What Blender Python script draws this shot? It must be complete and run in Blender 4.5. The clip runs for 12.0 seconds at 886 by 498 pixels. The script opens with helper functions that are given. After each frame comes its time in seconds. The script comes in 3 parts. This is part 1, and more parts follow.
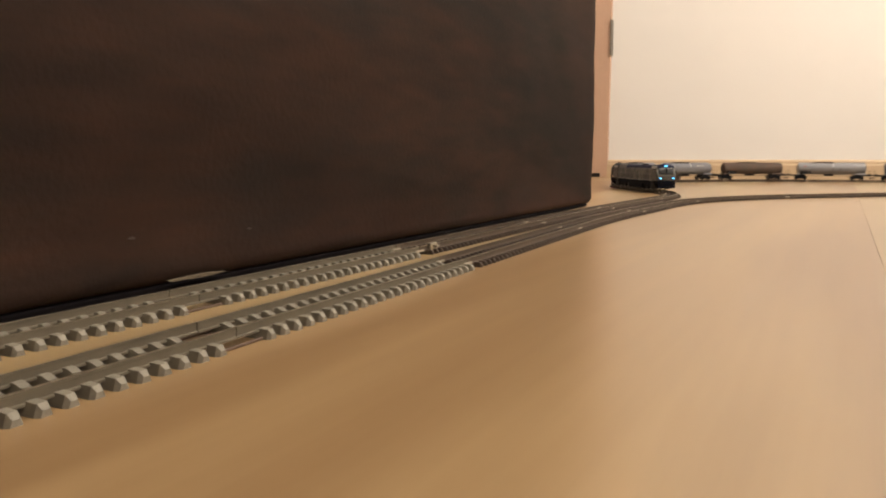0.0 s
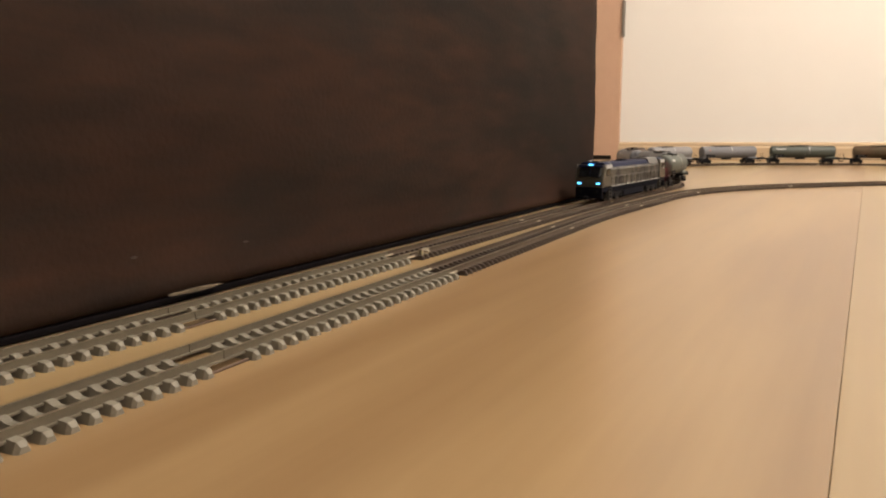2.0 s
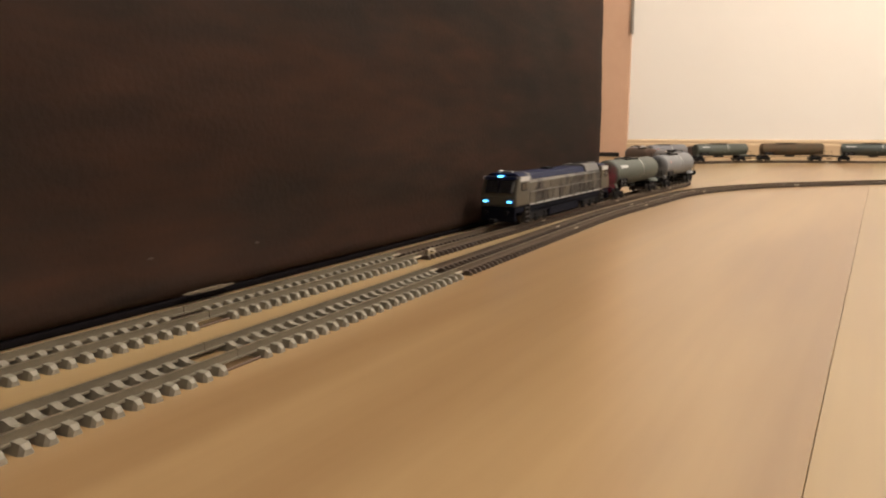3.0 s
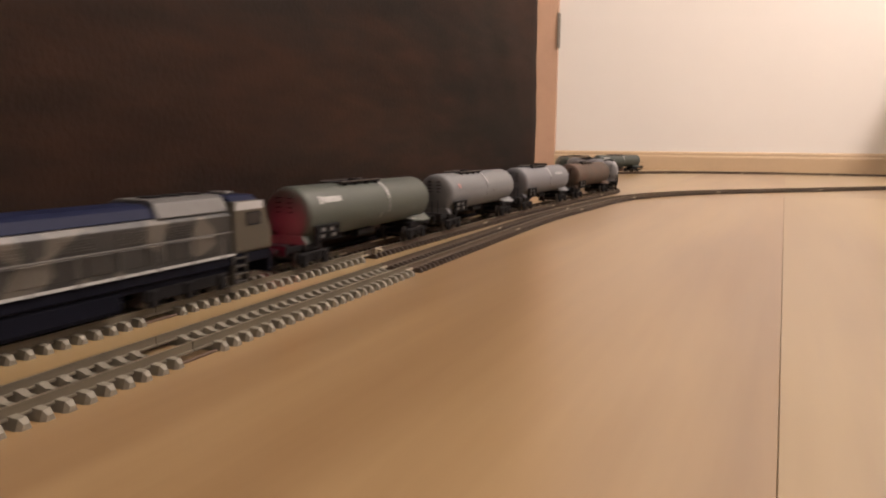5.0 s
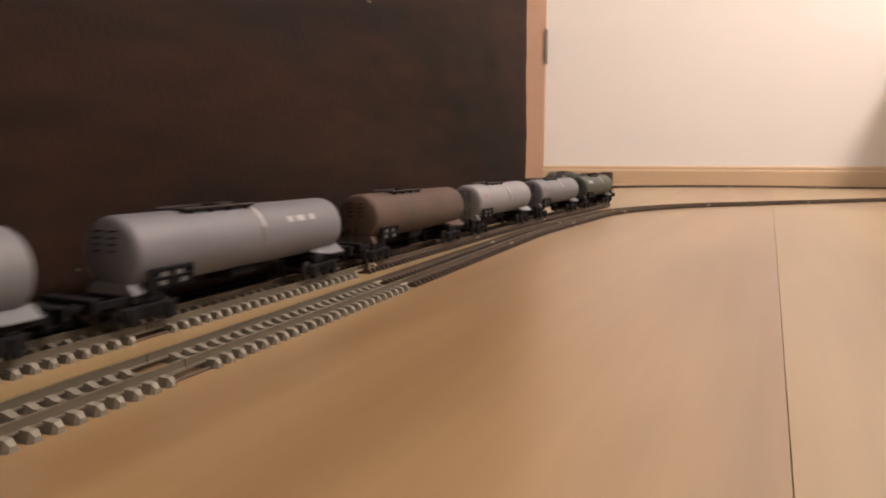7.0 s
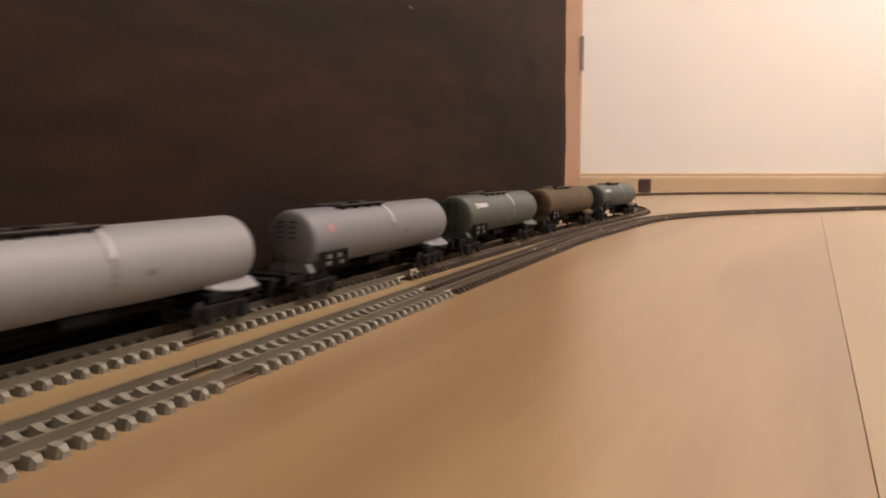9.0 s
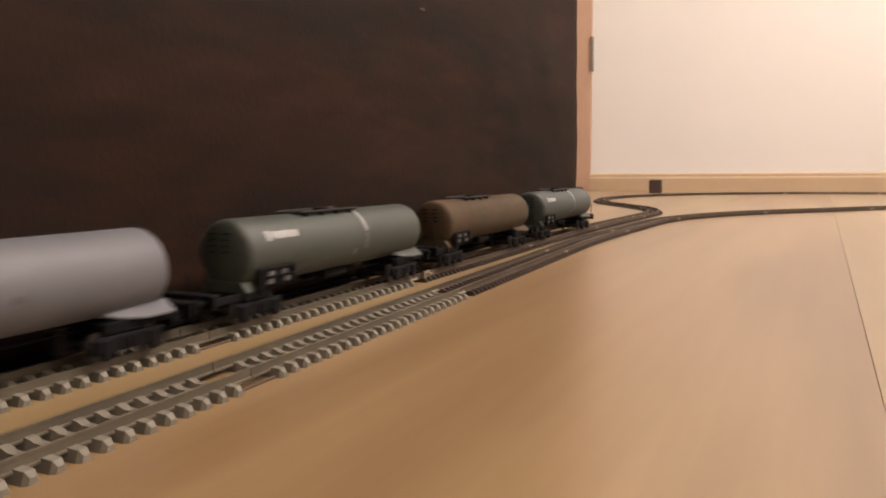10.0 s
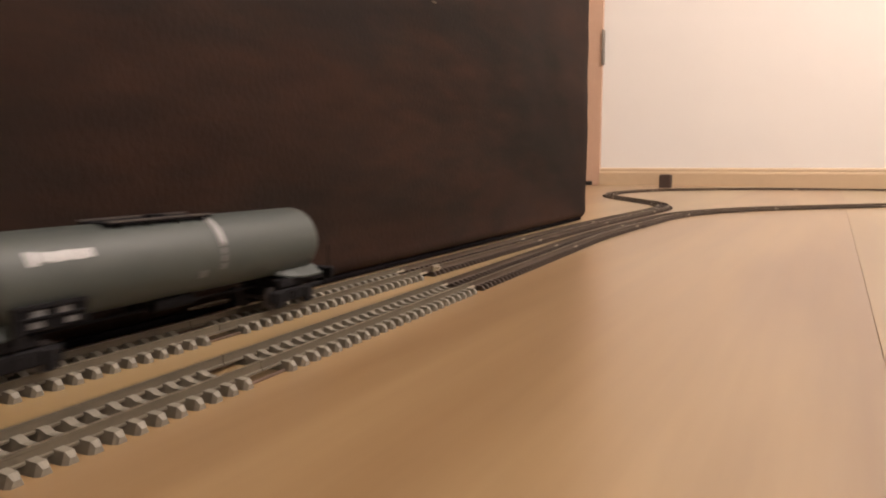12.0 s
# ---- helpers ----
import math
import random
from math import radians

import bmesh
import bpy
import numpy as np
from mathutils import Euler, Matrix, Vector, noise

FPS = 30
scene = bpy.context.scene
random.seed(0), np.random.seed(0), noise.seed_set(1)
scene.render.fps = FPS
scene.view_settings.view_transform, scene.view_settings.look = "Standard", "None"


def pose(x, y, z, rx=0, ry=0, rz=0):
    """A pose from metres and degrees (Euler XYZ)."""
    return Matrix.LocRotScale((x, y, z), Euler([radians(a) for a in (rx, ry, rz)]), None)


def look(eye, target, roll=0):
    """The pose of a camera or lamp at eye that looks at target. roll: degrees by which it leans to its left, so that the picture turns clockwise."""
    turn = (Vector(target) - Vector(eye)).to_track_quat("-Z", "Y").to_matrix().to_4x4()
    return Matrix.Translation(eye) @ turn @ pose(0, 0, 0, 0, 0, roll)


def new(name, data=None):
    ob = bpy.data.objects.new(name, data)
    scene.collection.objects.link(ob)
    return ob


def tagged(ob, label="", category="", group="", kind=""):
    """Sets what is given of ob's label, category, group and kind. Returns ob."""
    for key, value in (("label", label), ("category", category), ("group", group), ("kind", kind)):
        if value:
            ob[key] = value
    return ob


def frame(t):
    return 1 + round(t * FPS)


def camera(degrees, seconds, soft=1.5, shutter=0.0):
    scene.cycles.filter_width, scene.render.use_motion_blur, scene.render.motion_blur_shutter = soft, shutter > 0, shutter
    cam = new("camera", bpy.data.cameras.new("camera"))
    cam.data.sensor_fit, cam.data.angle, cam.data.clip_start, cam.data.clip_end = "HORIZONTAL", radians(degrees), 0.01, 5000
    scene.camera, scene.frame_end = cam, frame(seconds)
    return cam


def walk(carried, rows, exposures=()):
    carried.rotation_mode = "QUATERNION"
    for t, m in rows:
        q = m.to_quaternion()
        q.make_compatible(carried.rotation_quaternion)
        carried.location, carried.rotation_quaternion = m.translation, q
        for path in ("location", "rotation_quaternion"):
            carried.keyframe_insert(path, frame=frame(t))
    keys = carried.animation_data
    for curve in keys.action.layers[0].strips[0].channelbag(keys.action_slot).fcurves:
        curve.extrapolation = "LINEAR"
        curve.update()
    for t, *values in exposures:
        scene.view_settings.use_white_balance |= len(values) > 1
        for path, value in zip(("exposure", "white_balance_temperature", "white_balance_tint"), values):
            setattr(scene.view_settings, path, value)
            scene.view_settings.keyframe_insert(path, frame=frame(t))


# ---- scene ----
cam = camera(64.0, 12.0, soft=2.0, shutter=0.5)
# seconds, stops, kelvin, tint: the picture turns pinker as the pale train fills it
EXPOSURES = [(0.0, 0.19, 6500, 10), (2.7, 0.26, 6500, 10), (4.5, 0.12, 6500, 10), (5.2, 0.0, 6480, 21), (7.2, 0.0, 6470, 20), (9.0, 0.06, 6450, 18), (12.0, 0.11, 6450, 19)]
PATH = [
    (0, (0.216, -0.188, 0.061), (-0.666, 1.59, -0.189), 0.0),
    (0.5, (0.219, -0.188, 0.064), (-0.651, 1.596, -0.181), -0.6),
    (1, (0.222, -0.191, 0.072), (-0.636, 1.599, -0.169), 0.1),
    (1.5, (0.231, -0.194, 0.079), (-0.663, 1.573, -0.2), -0.1),
    (2, (0.24, -0.197, 0.083), (-0.678, 1.552, -0.231), -0.2),
    (2.5, (0.248, -0.203, 0.089), (-0.702, 1.527, -0.237), -0.1),
    (4.5, (0.238, -0.209, 0.079), (-0.566, 1.597, -0.226), -0.0),
    (5, (0.234, -0.211, 0.078), (-0.523, 1.617, -0.213), 0.4),
    (5.5, (0.231, -0.208, 0.078), (-0.526, 1.62, -0.216), 0.2),
    (6, (0.232, -0.208, 0.077), (-0.524, 1.622, -0.203), 0.1),
    (6.5, (0.23, -0.209, 0.077), (-0.514, 1.629, -0.185), -0.0),
    (7, (0.229, -0.208, 0.076), (-0.502, 1.638, -0.17), -0.0),
    (9, (0.221, -0.205, 0.074), (-0.598, 1.606, -0.148), -0.3),
    (9.5, (0.219, -0.205, 0.074), (-0.609, 1.597, -0.186), -0.6),
    (10, (0.218, -0.205, 0.074), (-0.625, 1.595, -0.143), -0.6),
    (10.5, (0.219, -0.206, 0.075), (-0.624, 1.594, -0.14), -0.8),
    (11, (0.216, -0.205, 0.075), (-0.636, 1.588, -0.162), 0.1),
    (11.5, (0.217, -0.206, 0.076), (-0.642, 1.585, -0.155), 0.1),
    (12, (0.217, -0.205, 0.075), (-0.646, 1.584, -0.163), -0.1),
]
walk(cam, [(t, look(eye, target, roll)) for t, eye, target, roll in PATH], EXPOSURES)

# ---------------- light ----------------
world = bpy.data.worlds.new("room_dark")
world.use_nodes = True
world.node_tree.nodes["Background"].inputs[0].default_value = (1.0, 0.82, 0.62, 1)
world.node_tree.nodes["Background"].inputs[1].default_value = 0.02
scene.world = world


def room_lamp(x, y, z, radius, watts, colour):
    data = bpy.data.lights.new("room_light", "POINT")
    data.shadow_soft_size, data.energy, data.color = radius, watts, colour
    ob = new("room_light", data)
    ob.matrix_world = pose(x, y, z)
    return ob


room_lamp(1.30, 0.95, 1.95, 0.20, 163.0, (1.0, 0.90, 0.788))


# ---------------- materials ----------------
def material(name, colour, rough=0.5, metal=0.0, vary=0.0, scale=20.0, bump=0.0, bump_scale=200.0, glow=0.0, spec=0.5, coat=0.0):
    """A surface with two scales of colour variation and a fine relief."""
    m = bpy.data.materials.new(name)
    m.use_nodes = True
    nt = m.node_tree
    b = nt.nodes["Principled BSDF"]
    b.inputs["Base Color"].default_value = (*colour, 1)
    b.inputs["Roughness"].default_value = rough
    b.inputs["Metallic"].default_value = metal
    b.inputs["Specular IOR Level"].default_value = spec
    b.inputs["Coat Weight"].default_value = coat
    if glow:
        b.inputs["Emission Color"].default_value = (*colour, 1)
        b.inputs["Emission Strength"].default_value = glow
    co = nt.nodes.new("ShaderNodeTexCoord")
    if vary:
        n1, n2 = nt.nodes.new("ShaderNodeTexNoise"), nt.nodes.new("ShaderNodeTexNoise")
        n1.inputs["Scale"].default_value, n2.inputs["Scale"].default_value = scale, scale * 7.3
        n1.inputs["Detail"].default_value = n2.inputs["Detail"].default_value = 4
        mix = nt.nodes.new("ShaderNodeMath")
        mix.operation = "MULTIPLY_ADD"
        mix.inputs[1].default_value = 0.45
        ramp = nt.nodes.new("ShaderNodeMapRange")
        ramp.inputs[1].default_value, ramp.inputs[2].default_value = 0.45, 0.95
        ramp.inputs[3].default_value, ramp.inputs[4].default_value = 1 - vary, 1 + vary
        hsv = nt.nodes.new("ShaderNodeHueSaturation")
        hsv.inputs["Color"].default_value = (*colour, 1)
        for n in (n1, n2):
            nt.links.new(co.outputs["Object"], n.inputs["Vector"])
        nt.links.new(n2.outputs[0], mix.inputs[0])
        nt.links.new(n1.outputs[0], mix.inputs[2])
        nt.links.new(mix.outputs[0], ramp.inputs[0])
        nt.links.new(ramp.outputs[0], hsv.inputs["Value"])
        nt.links.new(hsv.outputs[0], b.inputs["Base Color"])
    if bump:
        n3, bp = nt.nodes.new("ShaderNodeTexNoise"), nt.nodes.new("ShaderNodeBump")
        n3.inputs["Scale"].default_value, n3.inputs["Detail"].default_value = bump_scale, 3
        bp.inputs["Strength"].default_value, bp.inputs["Distance"].default_value = bump, 0.001
        nt.links.new(co.outputs["Object"], n3.inputs["Vector"])
        nt.links.new(n3.outputs[0], bp.inputs["Height"])
        nt.links.new(bp.outputs[0], b.inputs["Normal"])
    return m


def laminate(name, dark, light):
    """Beech-look laminate: long soft grain along the plank, fine pores, a satin lacquer."""
    m = bpy.data.materials.new(name)
    m.use_nodes = True
    nt = m.node_tree
    b = nt.nodes["Principled BSDF"]
    co, info = nt.nodes.new("ShaderNodeTexCoord"), nt.nodes.new("ShaderNodeObjectInfo")
    off = nt.nodes.new("ShaderNodeVectorMath")
    off.operation = "MULTIPLY_ADD"
    off.inputs[1].default_value = (7.0, 13.0, 3.0)
    nt.links.new(info.outputs["Random"], off.inputs[0])
    nt.links.new(co.outputs["Object"], off.inputs[2])

    def grain(sx, sy, detail, turn):
        mp, n = nt.nodes.new("ShaderNodeMapping"), nt.nodes.new("ShaderNodeTexNoise")
        mp.inputs["Scale"].default_value = (sx, sy, 1)
        mp.inputs["Rotation"].default_value = (0, 0, radians(turn))
        n.inputs["Scale"].default_value, n.inputs["Detail"].default_value = 1.0, detail
        nt.links.new(off.outputs[0], mp.inputs["Vector"])
        nt.links.new(mp.outputs[0], n.inputs["Vector"])
        return n

    broad, fine = grain(11, 1.1, 3, 4), grain(75, 4.0, 5, 2)
    ramp = nt.nodes.new("ShaderNodeValToRGB")
    ramp.color_ramp.elements[0].position, ramp.color_ramp.elements[1].position = 0.40, 0.62
    ramp.color_ramp.elements[0].color = (*dark, 1)
    ramp.color_ramp.elements[1].color = (*light, 1)
    add = nt.nodes.new("ShaderNodeMath")
    add.operation = "MULTIPLY_ADD"
    add.inputs[1].default_value = 0.30
    nt.links.new(fine.outputs[0], add.inputs[0])
    sub = nt.nodes.new("ShaderNodeMath")
    sub.operation = "MULTIPLY_ADD"
    sub.inputs[1].default_value, sub.inputs[2].default_value = 0.75, 0.0
    nt.links.new(broad.outputs[0], sub.inputs[0])
    nt.links.new(sub.outputs[0], add.inputs[2])
    nt.links.new(add.outputs[0], ramp.inputs[0])
    nt.links.new(ramp.outputs[0], b.inputs["Base Color"])
    rr = nt.nodes.new("ShaderNodeMapRange")
    rr.inputs[3].default_value, rr.inputs[4].default_value = 0.27, 0.31
    nt.links.new(fine.outputs[0], rr.inputs[0])
    nt.links.new(rr.outputs[0], b.inputs["Roughness"])
    b.inputs["Specular IOR Level"].default_value = 0.75
    return m


def patched_livery(name, light, dark):
    """Grey loco side with slanted darker patches, as printed."""
    m = material(name, light, 0.45, vary=0.06, scale=60)
    nt = m.node_tree
    b = nt.nodes["Principled BSDF"]
    co, mp, v = nt.nodes.new("ShaderNodeTexCoord"), nt.nodes.new("ShaderNodeMapping"), nt.nodes.new("ShaderNodeTexVoronoi")
    mp.inputs["Scale"].default_value = (1, 78, 66)
    mp.inputs["Rotation"].default_value = (radians(38), 0, 0)
    v.inputs["Scale"].default_value = 1.0
    sep, ramp = nt.nodes.new("ShaderNodeSeparateColor"), nt.nodes.new("ShaderNodeValToRGB")
    ramp.color_ramp.elements[0].position, ramp.color_ramp.elements[1].position = 0.42, 0.56
    ramp.color_ramp.elements[0].color, ramp.color_ramp.elements[1].color = (*dark, 1), (*light, 1)
    nt.links.new(co.outputs["Object"], mp.inputs["Vector"])
    nt.links.new(mp.outputs[0], v.inputs["Vector"])
    nt.links.new(v.outputs["Color"], sep.inputs[0])
    nt.links.new(sep.outputs[0], ramp.inputs[0])
    nt.links.new(ramp.outputs[0], b.inputs["Base Color"])
    return m


FLOOR_DARK, FLOOR_LIGHT = (0.192, 0.112, 0.051), (0.288, 0.190, 0.094)
M_FLOOR = laminate("beech_laminate", FLOOR_DARK, FLOOR_LIGHT)
M_FLOOR_PALE = laminate("pale_beech_laminate", (0.208, 0.133, 0.060), (0.282, 0.195, 0.094))
M_GAP = material("plank_gap", (0.055, 0.034, 0.02), 0.9)
M_WALL = material("white_wall_paint", (0.735, 0.71, 0.675), 0.85, vary=0.02, scale=1.5, bump=0.15, bump_scale=350)
M_CEIL = material("ceiling_paint", (0.80, 0.78, 0.74), 0.9, vary=0.02, scale=2)
M_BEECH = material("beech_veneer", (0.50, 0.325, 0.23), 0.42, vary=0.05, scale=6)
M_BASE = material("beech_skirting", (0.50, 0.375, 0.245), 0.38, vary=0.05, scale=9)
M_HINGE = material("dull_steel", (0.25, 0.22, 0.19), 0.45, 0.8, vary=0.1, scale=90)


def leather(name, red, grey, size=11.0, vary=0.45, stretch=(1, 1, 1), spec=0.12):
    """Dark leather, mottled between a reddish and a greyer brown, with scuffs."""
    m = material(name, red, 0.70, vary=vary, scale=size * 0.7, bump=0.28, bump_scale=260, spec=spec)
    nt = m.node_tree
    co, n, mix = nt.nodes.new("ShaderNodeTexCoord"), nt.nodes.new("ShaderNodeTexNoise"), nt.nodes.new("ShaderNodeValToRGB")
    n.inputs["Scale"].default_value, n.inputs["Detail"].default_value, n.inputs["Roughness"].default_value = size, 6, 0.68
    mix.color_ramp.elements[0].position, mix.color_ramp.elements[1].position = 0.40, 0.62
    mix.color_ramp.elements[0].color, mix.color_ramp.elements[1].color = (*grey, 1), (*red, 1)
    mp = nt.nodes.new("ShaderNodeMapping")
    mp.inputs["Scale"].default_value = stretch
    nt.links.new(co.outputs["Object"], mp.inputs["Vector"])
    nt.links.new(mp.outputs[0], n.inputs["Vector"])
    for k in nt.nodes:
        if k.bl_idname == "ShaderNodeTexNoise" and k != n and k.inputs["Scale"].default_value < 200:
            nt.links.new(mp.outputs[0], k.inputs["Vector"])
    nt.links.new(n.outputs[0], mix.inputs[0])
    hsv = next(k for k in nt.nodes if k.bl_idname == "ShaderNodeHueSaturation")
    nt.links.new(mix.outputs[0], hsv.inputs["Color"])
    return m


M_SOFA = leather("dark_brown_leather", (0.0222, 0.0100, 0.0060), (0.0112, 0.0070, 0.0052), vary=0.55, stretch=(1.0, 0.30, 1.25), spec=0.09)
M_SOFA_WORN = material("worn_leather_backing", (0.085, 0.062, 0.038), 0.8, vary=0.3, scale=120)
M_SPECK = material("faint_speck", (0.034, 0.026, 0.020), 0.8, vary=0.3, scale=200)
M_BLACK = material("black_rubber", (0.015, 0.013, 0.012), 0.6, vary=0.1, scale=60)
# near-black colour that stands in for the shade under the sofa's edge
M_GAPSHADE = material("sofa_gap_shade", (0.0045, 0.0036, 0.0042), 0.9, vary=0.2, scale=80, spec=0.03)
M_BLOCK = material("dark_brown_block", (0.045, 0.026, 0.018), 0.6, vary=0.2, scale=60)
M_CONCRETE = material("grey_sleeper_plastic", (0.152, 0.136, 0.104), 0.68, vary=0.10, scale=160, bump=0.2, bump_scale=1500)
M_BROWN = material("brown_sleeper_plastic", (0.038, 0.023, 0.014), 0.55, vary=0.15, scale=160)
M_RAIL = material("nickel_silver_rail", (0.30, 0.25, 0.18), 0.36, 0.75, vary=0.15, scale=40)
M_RAILSIDE = material("weathered_rail_side", (0.080, 0.065, 0.042), 0.7, 0.0, vary=0.15, scale=60)
M_RAILDARK = material("dark_brown_rail_side", (0.060, 0.041, 0.026), 0.6, 0.2, vary=0.2, scale=60)
M_JOINER = material("bright_rail_joiner", (0.42, 0.37, 0.29), 0.34, 0.8, vary=0.05, scale=90)
M_LINK = material("brown_link_strip", (0.062, 0.033, 0.018), 0.55, vary=0.15, scale=120)
M_UNDER = material("black_underframe", (0.0062, 0.0056, 0.0064), 0.75, vary=0.2, scale=120, spec=0.12)
M_NAVY = material("navy_underframe", (0.0036, 0.0040, 0.0085), 0.75, vary=0.15, scale=120, spec=0.08)
M_BLUE = material("blue_roof_paint", (0.0046, 0.0076, 0.029), 0.6, vary=0.08, scale=50, spec=0.15)
M_LIVERY = patched_livery("patched_grey_side", (0.066, 0.058, 0.047), (0.0125, 0.0118, 0.0110))
M_CAB = material("light_grey_cab", (0.046, 0.039, 0.027), 0.45, vary=0.06, scale=60)
M_ROOFGREY = material("grey_roof_panel", (0.085, 0.082, 0.080), 0.5, vary=0.08, scale=80)
M_STEP = material("dark_grey_steps", (0.050, 0.047, 0.044), 0.5, 0.3, vary=0.1, scale=90)
M_WHITE = material("white_print", (0.32, 0.32, 0.315), 0.5, vary=0.03, scale=80)
M_BAND = material("silver_band", (0.30, 0.30, 0.30), 0.45, 0.1, vary=0.05, scale=80)
M_GLASS = material("dark_cab_glass", (0.008, 0.009, 0.012), 0.08, spec=0.6)
M_LAMP = material("blue_white_lamp", (0.13, 0.64, 0.95), 0.3, glow=4.0)
M_LAMPRING = material("blue_lamp_rim", (0.03, 0.22, 0.75), 0.3, glow=0.5)
M_RED = material("red_tail_lamp", (1.0, 0.02, 0.10), 0.3, glow=115.0)
M_REDMARK = material("red_print", (0.24, 0.105, 0.095), 0.5, vary=0.05, scale=80)
M_WHEEL = material("dark_wheel_steel", (0.10, 0.09, 0.085), 0.4, 0.8)
M_GREYMARK = material("grey_print", (0.12, 0.12, 0.12), 0.5)
TANK_COLOURS = {
    "green_grey": (0.041, 0.048, 0.039),
    "pale_grey": (0.114, 0.117, 0.123),
    "lilac": (0.116, 0.116, 0.127),
    "silver": (0.180, 0.176, 0.182),
    "brown": (0.070, 0.047, 0.029),
    "blue_grey": (0.039, 0.047, 0.042),
}
M_TANK = {k: material("tank_" + k, v, 0.58, vary=0.30 if k == "brown" else 0.07, scale=22, bump=0.04, bump_scale=500)
          for k, v in TANK_COLOURS.items()}
M_TANK["brown"] = leather("tank_rust", (0.092, 0.058, 0.045), (0.074, 0.060, 0.049), 34.0, 0.15)
M_TANK["ochre"] = leather("tank_ochre_rust", (0.082, 0.051, 0.031), (0.062, 0.050, 0.032), 34.0, 0.15)


# ---------------- mesh helpers ----------------
def mesh_of(name, bm, mat, smooth=False):
    me = bpy.data.meshes.new(name)
    bmesh.ops.recalc_face_normals(bm, faces=bm.faces)
    for f in bm.faces:
        f.smooth = smooth
    bm.to_mesh(me)
    bm.free()
    me.materials.append(mat)
    return me


def part(name, bm, mat, parent, label="", smooth=False):
    ob = new(name, mesh_of(name, bm, mat, smooth))
    ob.parent = parent
    if label:
        tagged(ob, label)
    return ob


def thing(name, label, category, group="", kind="", at=None):
    ob = new(name)
    ob.empty_display_size = 0.02
    if at is not None:
        ob.matrix_basis = at
    return tagged(ob, label, category, group, kind)


def box(x0, x1, y0, y1, z0, z1, bevel=0.0, segments=2, bm=None, turn=None):
    own = bmesh.new()
    bmesh.ops.create_cube(own, size=1)
    for v in own.verts:
        v.co = Vector(((x0 + x1) / 2 + v.co.x * (x1 - x0), (y0 + y1) / 2 + v.co.y * (y1 - y0), (z0 + z1) / 2 + v.co.z * (z1 - z0)))
    if bevel:
        bmesh.ops.bevel(own, geom=list(own.edges), offset=bevel, segments=segments, affect="EDGES", profile=0.5)
    if turn is not None:
        bmesh.ops.transform(own, matrix=turn, verts=own.verts)
    return joined(bm, own)


def joined(bm, own):
    if bm is None:
        return own
    me = bpy.data.meshes.new("tmp")
    own.to_mesh(me)
    own.free()
    bm.from_mesh(me)
    bpy.data.meshes.remove(me)
    return bm


def rod(a, b, r, seg=8, bm=None):
    """A round bar from a to b."""
    a, b = Vector(a), Vector(b)
    own = bmesh.new()
    bmesh.ops.create_cone(own, cap_ends=True, segments=seg, radius1=r, radius2=r, depth=(b - a).length)
    m = Matrix.Translation((a + b) / 2) @ (b - a).to_track_quat("Z", "Y").to_matrix().to_4x4()
    bmesh.ops.transform(own, matrix=m, verts=own.verts)
    return joined(bm, own)


def turned(profile, seg=40, bm=None, zc=0.0):
    """A body turned about the y axis: profile rows (y, radius)."""
    own = bmesh.new()
    rings = []
    for y, r in profile:
        rings.append([own.verts.new((r * math.sin(2 * math.pi * k / seg), y, zc + r * math.cos(2 * math.pi * k / seg))) for k in range(seg)])
    for a, b in zip(rings, rings[1:]):
        for k in range(seg):
            own.faces.new((a[k], a[(k + 1) % seg], b[(k + 1) % seg], b[k]))
    own.faces.new(rings[0]), own.faces.new(rings[-1])
    return joined(bm, own)


def prism(outline, y0, y1, bevel=0.0, bm=None):
    """An outline in x and z drawn out along y."""
    own = bmesh.new()
    a = [own.verts.new((x, y0, z)) for x, z in outline]
    b = [own.verts.new((x, y1, z)) for x, z in outline]
    own.faces.new(a), own.faces.new(b[::-1])
    for k in range(len(a)):
        own.faces.new((a[k], b[k], b[(k + 1) % len(a)], a[(k + 1) % len(a)]))
    if bevel:
        bmesh.ops.bevel(own, geom=list(own.edges), offset=bevel, segments=2, affect="EDGES", profile=0.5)
    return joined(bm, own)


